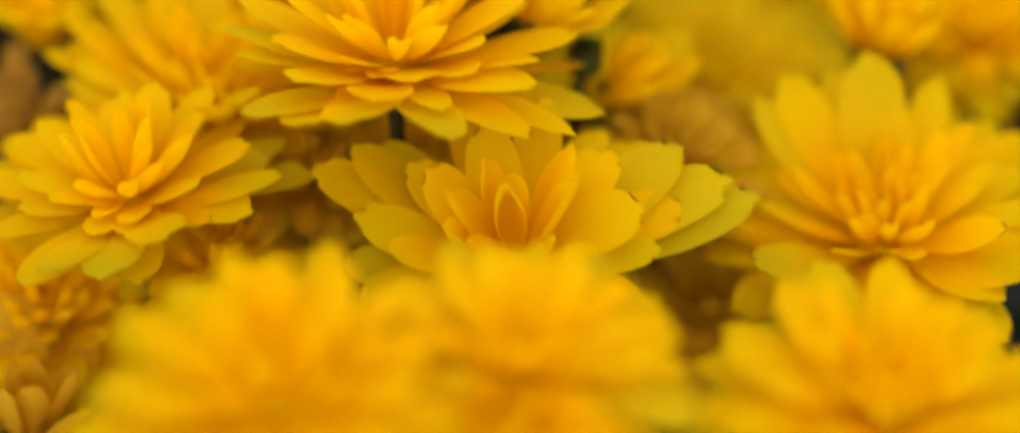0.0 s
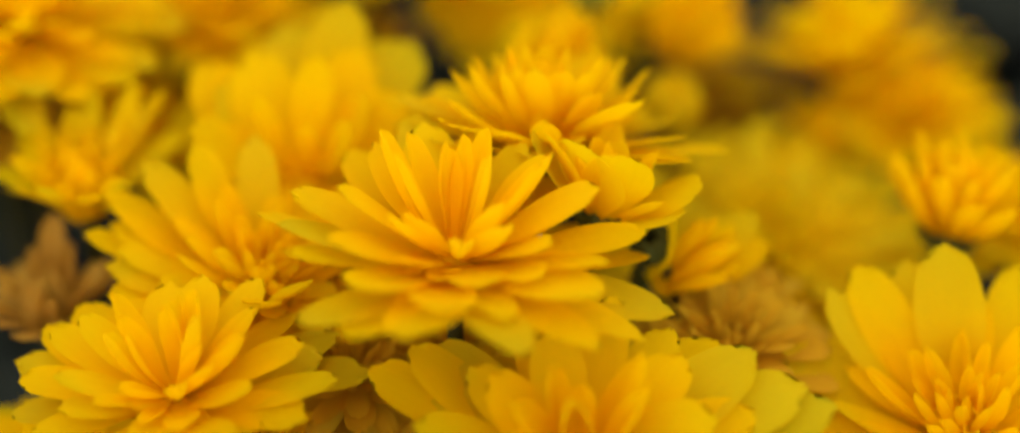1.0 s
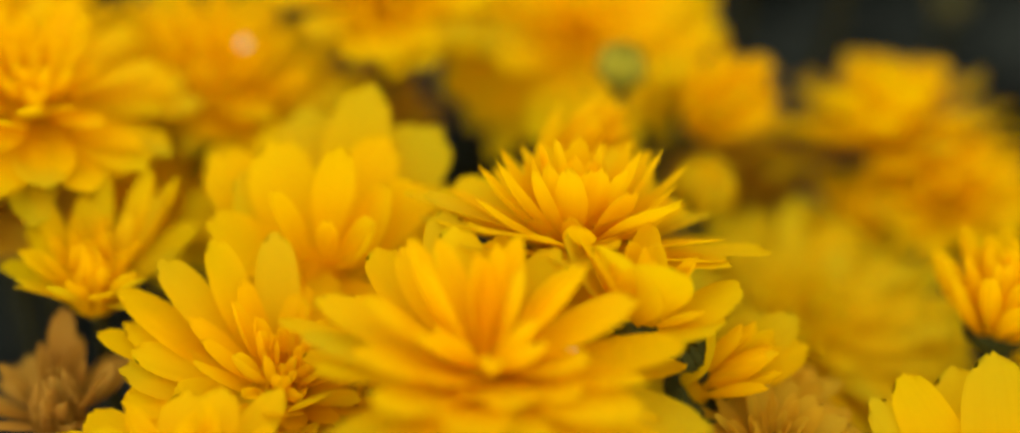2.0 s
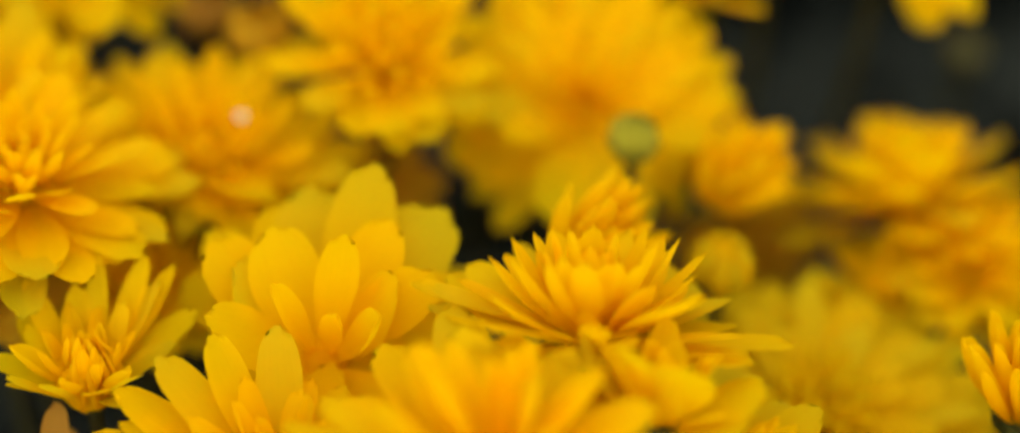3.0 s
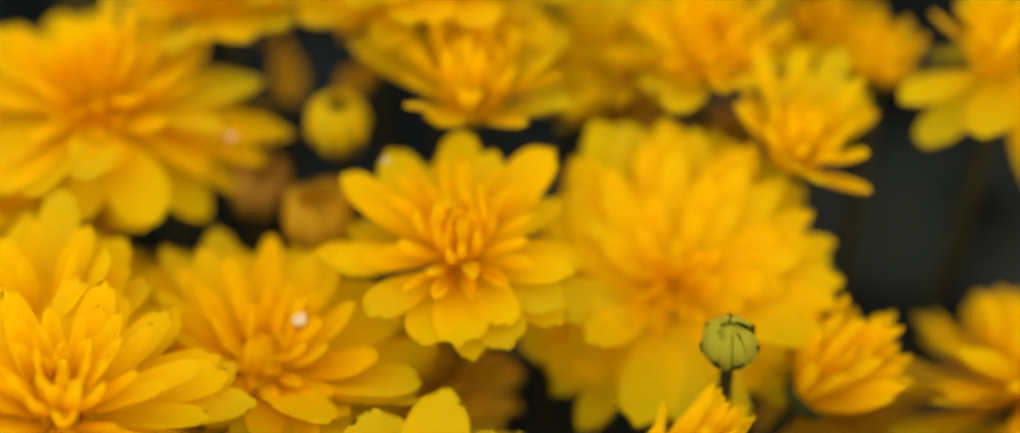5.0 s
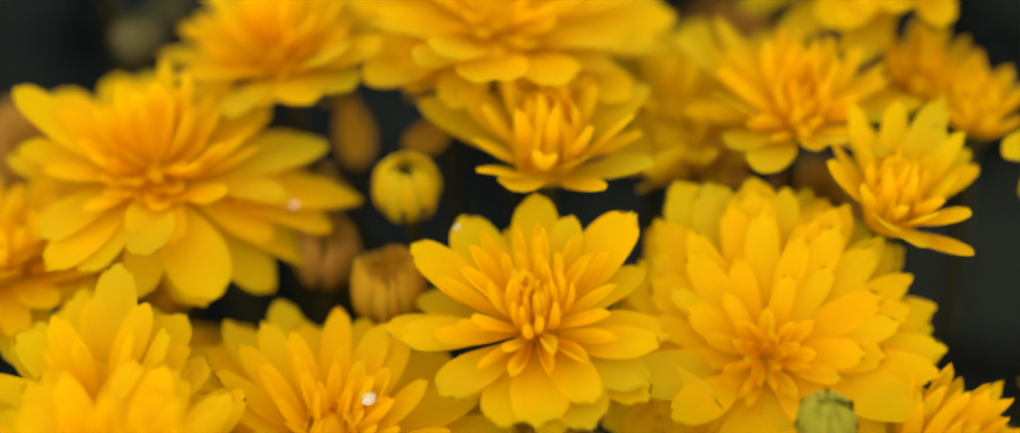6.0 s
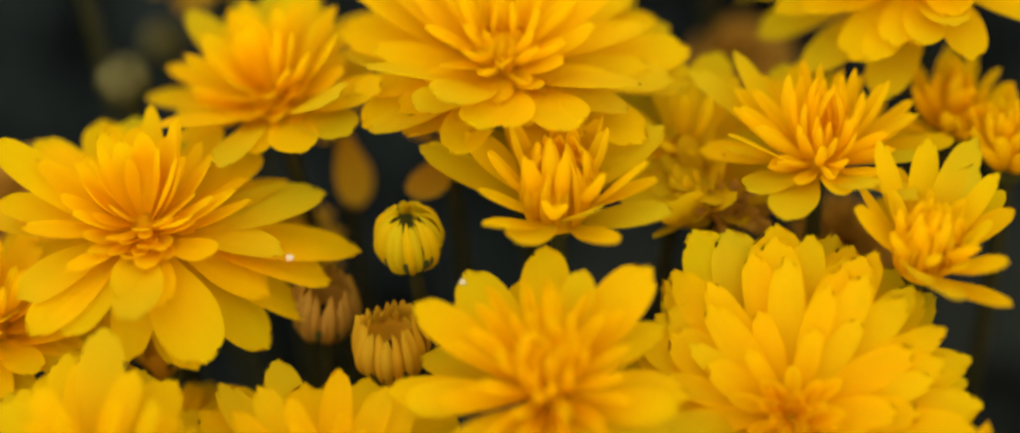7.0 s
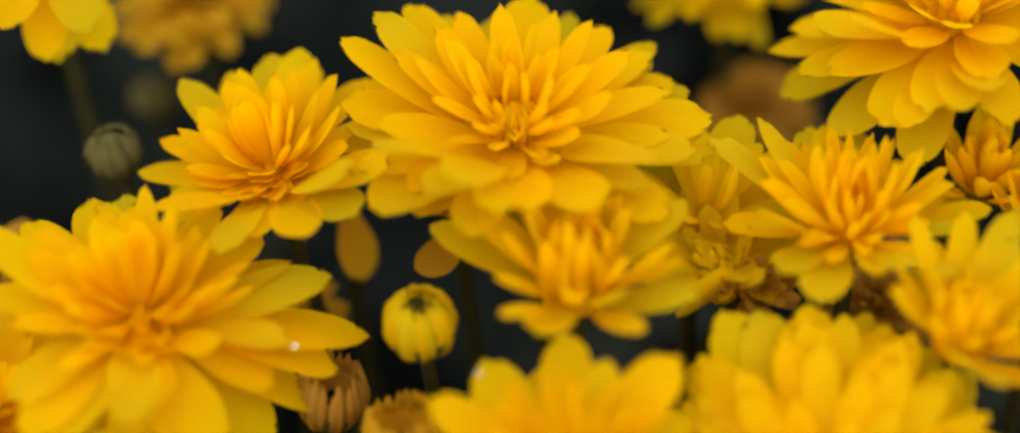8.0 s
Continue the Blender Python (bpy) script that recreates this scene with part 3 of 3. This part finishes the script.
grow('open', (0.0398, -0.0764, 0.3402), 0.0138, 0, 0, 'dull', 0, 682)
grow('open', (-0.0131, -0.0827, 0.3460), 0.0125, 0, 0, 'dull', 0, 728)
grow('pom', (0.0500, -0.0492, 0.3273), 0.0285, 5, 0, 'lemon', 0, 339)
grow('loose', (0.0646, -0.0219, 0.3291), 0.0171, -5, 0, 'gold', 0, 345, rim=((-153, 19, 0.9), (-170, 18, 0.9), (175, 20, 0.9), (144, 0, 0.89), (-76, 42, 0.92), (157, 12, 0.89), (44, 49, 0.93),))
grow('plume', (0.0698, -0.0042, 0.3344), 0.0245, -36, -3, 'gold', 0, 759, label='golden yellow chrysanthemum flower seen from its side, leaning back')
grow('open', (0.0439, 0.0085, 0.3189), 0.0143, 0, 0, 'dull', 0, 241)
grow('open', (0.0781, -0.0220, 0.3372), 0.0155, 0, -10, 'gold', 0, 818)
grow('cone', (0.0115, -0.0421, 0.3557), 0.0153, 0, 38, 'gold', 0, 737, label='barely open golden chrysanthemum flower with narrow strap petals, leaning over')
grow('greenbud', (0.0216, -0.0215, 0.3642), 0.0034, 15, 0, 'gold', 0, 370, label='round green chrysanthemum bud on a stem before a golden flower')
grow('ball', (0.0349, -0.0362, 0.3515), 0.0044, 15, 0, 'lemon', 0, 971)
grow('cone', (0.0342, -0.0130, 0.3448), 0.0164, 0, 38, 'gold', 0, 653, label='cone-shaped golden chrysanthemum flower leaning over on its dark calyx')
grow('pom', (0.0152, 0.0019, 0.3530), 0.0252, 24, 4, 'gold', 0, 371, rim=((102, 40, 0.92), (123, 40, 0.92), (137, -19, 0.9), (158, 16, 0.89), (-168, 10, 0.89), (20, 27, 1.01), (12, 29, 0.94), (-5, 32, 0.92), (-35, 12, 0.89), (-60, 16, 0.89), (-80, 4, 0.89), (-113, 27, 0.9), (-128, 30, 0.91), (175, 16, 0.89), (-20, 21, 0.9), (-48, 16, 0.89),), label='largest golden chrysanthemum flower with a ball of crowded long petals', nod=(20, -10), parting=0.5)
grow('crown', (-0.0170, -0.0031, 0.3639), 0.0196, 4, 0, 'gold', 0, 494, rim=((64, 35, 0.96), (36, 30, 0.91), (-3, 37, 0.91), (-46, 40, 0.99), (63, -4, 0.89), (93, 9, 0.94), (142, 17, 0.9), (-175, 11, 0.89), (-126, 1, 0.89), (-108, -13, 1.31), (-117, 22, 0.9), (168, 11, 0.89), (-153, 4, 0.89),), label='golden yellow chrysanthemum flower with broad petals beside two closed buds', nod=(8, 0), parting=0.3)
grow('open', (-0.0457, -0.0155, 0.3523), 0.0262, -12, 6, 'gold', 0, 762, label='golden yellow chrysanthemum flower carrying a water drop on its petals', parting=0.9, rim=((-108, 26, 0.9), (-127, 32, 0.91), (-147, 18, 0.9), (-161, 8, 0.89), (131, 9, 0.89), (95, 22, 0.9), (89, 15, 0.89), (-178, -10, 0.89), (53, 22, 0.9), (4, 21, 0.9), (-97, 7, 0.89), (-98, 16, 1.0), (-114, 19, 1.0), (-130, 16, 1.02), (-146, 12, 0.95), (-161, 4, 0.95), (-176, -6, 1.0)), nod=(10, 0))
grow('open', (-0.0694, -0.0366, 0.3639), 0.0252, 0, 8, 'gold', 0, 571, rim=((-170, 7, 0.92), (154, 13, 0.89), (143, 15, 0.89), (105, 19, 0.9), (-87, -1, 0.89), (-98, 8, 0.89), (-120, 6, 0.89), (-146, 7, 0.89), (120, 14, 0.89), (83, 39, 0.92), (-60, -32, 0.91), (-74, -14, 0.89),))
grow('brush', (-0.0726, 0.0205, 0.3732), 0.0227, -4, 0, 'gold', 25, 622, rim=((-99, 45, 0.98), (-129, 23, 0.9), (-152, 21, 0.9), (-167, 15, 0.89), (105, 7, 1), (142, -13, 0.89), (94, -9, 1.19), (90, -16, 1.04), (78, -32, 1.03), (61, -40, 0.92), (28, -17, 0.9), (9, 12, 0.89), (-113, -12, 0.89), (-97, 11, 0.89),), label='wide golden yellow chrysanthemum flower with drooping lower petals', parting=0.9, nod=(2, 6))
grow('open', (-0.0967, 0.0154, 0.3599), 0.0222, 0, 0, 'gold', 0, 311, rim=((89, 23, 0.9), (173, -4, 0.89), (-172, 9, 0.89), (163, -9, 0.89), (71, 20, 0.9), (64, 29, 0.9),))
grow('bowl', (-0.0767, -0.0154, 0.3598), 0.0195, -5, 0, 'gold', 0, 170, rim=((168, 56, 1.05), (-157, 30, 0.91), (93, 62, 0.95), (-134, 24, 0.9), (-169, 39, 0.92), (62, 60, 0.95), (88, 38, 0.91),), nod=(10, 0), parting=0.8)
grow('open', (-0.0586, 0.0449, 0.3500), 0.0082, 0, 0, 'dull', 0, 703)
grow('spent', (-0.0500, 0.0544, 0.3650), 0.0100, 0, 0, 'dull', 0, 863, rim=((33, -54, 1.19),), label='spent chrysanthemum flower with one brown petal hanging over dark leaves')
grow('open', (0.0133, 0.0938, 0.3450), 0.0096, 0, 0, 'faded', 0, 132)
grow('tulip', (-0.0729, 0.0131, 0.3529), 0.0100, 0, 0, 'dull', 0, 665)
grow('open', (-0.0706, 0.0053, 0.3451), 0.0125, 0, 0, 'gold', 0, 116)
grow('bud', (-0.0361, 0.0204, 0.3712), 0.0046, 3, 0, 'lemon', 0, 964, label='lemon yellow chrysanthemum bud with ribbed petals over dark leaves')
grow('bud', (-0.0389, 0.0096, 0.3613), 0.0050, 0, 0, 'dull', 0, 650, label='dull ochre chrysanthemum bud with pointed petal tips beside an open flower')
grow('bud', (-0.0492, 0.0193, 0.3598), 0.0047, 0, 10, 'faded', 0, 233, label='faded brownish chrysanthemum bud half hidden under a large flower')
grow('brush', (-0.0563, 0.0436, 0.3776), 0.0202, -5, -5, 'gold', 10, 173, rim=((-178, 35, 0.91), (155, 26, 0.9), (138, 32, 0.91), (123, 35, 0.91), (119, 19, 0.9), (-147, 4, 0.89), (-174, -4, 0.89), (172, 0, 0.89), (-84, 26, 0.9), (-58, 12, 0.89), (-25, 14, 0.89), (-2, 13, 0.89), (1, 31, 0.91), (21, 22, 0.9),), parting=0.9, nod=(4, -4))
grow('open', (-0.0231, 0.0453, 0.3804), 0.0253, -3, 2, 'gold', -8, 355, rim=((-72, 35, 0.98), (-81, 45, 0.93), (-86, 7, 0.89), (-106, 32, 0.91), (-10, 33, 0.91), (-8, 10, 0.89), (6, 25, 0.9), (28, 22, 0.9), (42, 22, 0.9), (61, 19, 0.9), (87, 2, 0.89), (83, 22, 0.9), (127, 12, 0.94), (145, 7, 0.89), (162, 16, 0.89), (-166, 16, 0.89), (121, 2, 0.94), (13, 30, 0.91),), label='wide golden yellow chrysanthemum flower with many layers of long petals', nod=(8, 0), parting=0.6)
grow('half', (-0.0156, 0.0239, 0.3715), 0.0192, 0, 3, 'gold', 0, 536, rim=((-18, 27, 0.99), (-57, 11, 0.89), (-75, 2, 0.89), (-91, 24, 0.9), (-102, -3, 0.89), (-119, 2, 0.89), (-118, -11, 0.89), (154, 51, 0.93), (151, 31, 0.91), (61, 39, 0.92), (118, 32, 0.91),), label='half-open golden chrysanthemum flower with a ribbed ball of inner petals')
grow('crown', (0.0210, 0.0330, 0.3707), 0.0192, -12, 5, 'gold', 0, 744, rim=((-91, 34, 1.07), (-101, 47, 0.97), (-141, 31, 0.91), (-151, 28, 0.9), (-28, 36, 0.91), (2, 7, 0.89), (40, 21, 0.9), (159, 1, 0.89), (143, 9, 0.89), (-170, 23, 0.9), (175, 14, 0.89),), nod=(4, 0), parting=0.6)
grow('half', (0.0332, 0.0156, 0.3667), 0.0155, 0, 12, 'gold', 0, 525, rim=((-62, 47, 1.09), (-82, 56, 1.07), (-105, 59, 1.18), (-142, 55, 1), (-144, 41, 0.92), (129, 25, 0.9), (-77, -2, 0.89), (-118, 59, 0.95),), label='half-open golden chrysanthemum flower with few spread outer petals')
grow('cup', (0.0485, 0.0375, 0.3657), 0.0105, 0, 0, 'gold', 0, 461)
grow('cup', (0.0411, 0.0470, 0.3655), 0.0120, 8, 4, 'gold', 0, 593, label='half-closed golden chrysanthemum flower with ragged upright petal tips')
grow('loose', (0.0074, 0.0306, 0.3647), 0.0097, 30, 25, 'faded', 0, 10, rim=((-87, 8, 0.89), (-104, -7, 0.89), (-124, -21, 0.9), (151, 51, 0.93), (-66, 1, 0.89), (129, 32, 0.91),))
grow('open', (0.0263, 0.0379, 0.3520), 0.0092, 0, 0, 'faded', 0, 25)
grow('open', (0.0387, 0.0630, 0.3820), 0.0247, 0, 0, 'gold', 0, 606, rim=((-91, -6, 0.92), (-83, -18, 0.92), (-49, -12, 0.89), (-23, 7, 0.89), (-19, -11, 0.89), (-65, 28, 0.9), (-48, 38, 0.91), (-8, 16, 0.89), (2, 23, 0.9),))
grow('open', (-0.0754, 0.0960, 0.3720), 0.0124, 0, 0, 'dull', 0, 532)
grow('loose', (-0.0918, 0.0775, 0.3951), 0.0175, 0, 0, 'gold', 0, 746, rim=((-6, -1, 0.89), (11, -30, 0.91), (17, -34, 0.91), (43, -39, 0.92), (36, -14, 0.89), (-27, -1, 0.89),))
grow('open', (0.0085, 0.0973, 0.3720), 0.0143, 0, 0, 'gold', 0, 19)
grow('greenbud', (-0.0811, 0.0537, 0.3760), 0.0035, 15, 0, 'grey', 0, 574, label='small dull grey-green chrysanthemum bud alone over dark foliage')
grow('greenbud', (-0.0851, 0.0934, 0.3550), 0.0032, 15, 0, 'grey', 0, 764, label='small dull grey-green chrysanthemum bud far back over dark foliage')
grow('loose', (0.0662, 0.0310, 0.3733), 0.0192, 0, -5, 'gold', 0, 890, rim=((-72, -52, 1.06), (-57, -45, 1.09), (-46, -37, 1.15), (-102, 5, 0.89), (-131, -11, 0.89), (-148, 10, 0.89), (119, -27, 0.9),))
grow('loose', (0.0046, 0.0324, 0.3638), 0.0160, 10, -30, 'lemon', 0, 543, rim=((70, 35, 1.0), (50, 35, 1.01), (94, 1, 0.95), (40, 11, 1.0), (-90, 70, 0.8), (69, 0, 0.7), (36, -14, 0.8)))
grow('open', (-0.0221, -0.0035, 0.3380), 0.0134, 0, 0, 'dull', 0, 839)
grow('open', (-0.0517, -0.0065, 0.3380), 0.0124, 0, 0, 'dull', 0, 649)
grow('open', (-0.0129, -0.0968, 0.3460), 0.0110, 0, 0, 'dull', 0, 827)
grow('open', (0.0490, -0.0534, 0.3250), 0.0145, 0, 0, 'lemon', 0, 510)
grow('greenbud', (0.0917, 0.0587, 0.3240), 0.0032, 15, 0, 'grey', 0, 771, label='small dull grey-green chrysanthemum bud deep among dark leaves')
grow('spent', (-0.0324, 0.0466, 0.3664), 0.0115, 0, 0, 'dull', 0, 864, rim=((-15, 5, 1.0),), label='spent chrysanthemum flower with one pale petal hanging below a neighbour')
grow('open', (-0.0528, -0.1055, 0.3265), 0.0210, 10, 10, 'gold', 0, 431)
grow('open', (-0.0379, -0.1004, 0.3245), 0.0170, 5, 0, 'gold', 0, 432)
grow('open', (-0.0966, 0.0380, 0.3633), 0.0120, 10, 10, 'faded', 0, 433)
grow('bowl', (0.0021, 0.0399, 0.3682), 0.0150, 0, 10, 'lemon', 0, 434, nod=(10, 0), parting=0.6)
grow('open', (0.0485, -0.0981, 0.3211), 0.0150, 5, 0, 'dull', 0, 435)


# ---- water drops lying on petals ----
def build_drop(place, radius):
    profile = [(0.02, -0.45), (0.7, -0.42), (0.98, -0.2), (1.0, 0.0), (0.88, 0.36), (0.6, 0.62), (0.3, 0.74), (0.02, 0.78)]
    ob = new("water_drop", turned("water_drop", profile, WATER, 16))
    ob.matrix_basis = pose(*place) @ Matrix.Diagonal((radius, radius, radius, 1))
    tagged(ob, "clear water drop lying on a yellow petal", "water drop", "drops on the petals")


for place, radius in (
    ((-0.0395, -0.0143, 0.3624), 0.0011),
    ((-0.0373, -0.0129, 0.3568), 0.0006),
    ((0.0126, -0.0923, 0.3691), 0.0010),
    ((-0.0527, 0.0185, 0.3700), 0.0006),
    ((-0.0280, 0.0095, 0.3726), 0.0005),
):
    build_drop(place, radius)


# ---- foliage under and behind the flowers ----
def build_foliage():
    rnd = random.Random(5)
    stands = {"foliage": ([], []), "foliage_behind": ([], [])}
    outline = [(0.0, 0.0), (0.16, 0.12), (0.34, 0.16), (0.28, 0.32), (0.46, 0.44), (0.32, 0.56), (0.38, 0.74), (0.18, 0.82), (0.0, 1.0)]
    for _ in range(9000):
        x, y = rnd.uniform(-0.5, 0.5), rnd.uniform(-0.47, 0.62)
        # an uneven round mound, a little higher round the flowers than under them
        edge = math.hypot(x / 0.46, (y - 0.07) / 0.52) + 0.16 * noise.noise((x * 7, y * 7, 2.0))
        if edge > 1:
            continue
        outside = max(abs(x) - 0.13, -0.19 - y, y - 0.16)
        z = rnd.uniform(0.03, (0.285 + min(0.015, max(0.0, outside))) * (1 - edge ** 5) ** 0.6 + 0.02)
        if x < -0.03 and y > 0.03:  # a hollow beside the last flowers
            z *= 0.72
        # leaves past this line get the copy with shade painted in
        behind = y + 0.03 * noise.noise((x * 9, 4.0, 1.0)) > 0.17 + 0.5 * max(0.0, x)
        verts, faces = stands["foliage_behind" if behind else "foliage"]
        size = rnd.uniform(0.022, 0.045)
        m = pose(x, y, z, rnd.gauss(0, 28), rnd.gauss(0, 28), rnd.uniform(0, 360))
        first = len(verts)
        for w, l in outline:
            droop = -0.22 * l * l
            for side in (-1, 0, 1):
                verts.append(m @ Vector((side * w * size, l * size, (droop + 0.22 * abs(side) * w) * size)))
        for v in range(len(outline) - 1):
            a = first + v * 3
            faces += [(a, a + 1, a + 4, a + 3), (a + 1, a + 2, a + 5, a + 4)]
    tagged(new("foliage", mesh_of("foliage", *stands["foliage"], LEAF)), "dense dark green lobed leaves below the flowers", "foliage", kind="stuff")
    tagged(new("foliage_behind", mesh_of("foliage_behind", *stands["foliage_behind"], LEAF_SHADED)), "leaves behind the flower bed, with shade put into their very dark bluish green", "foliage", kind="stuff")


build_foliage()
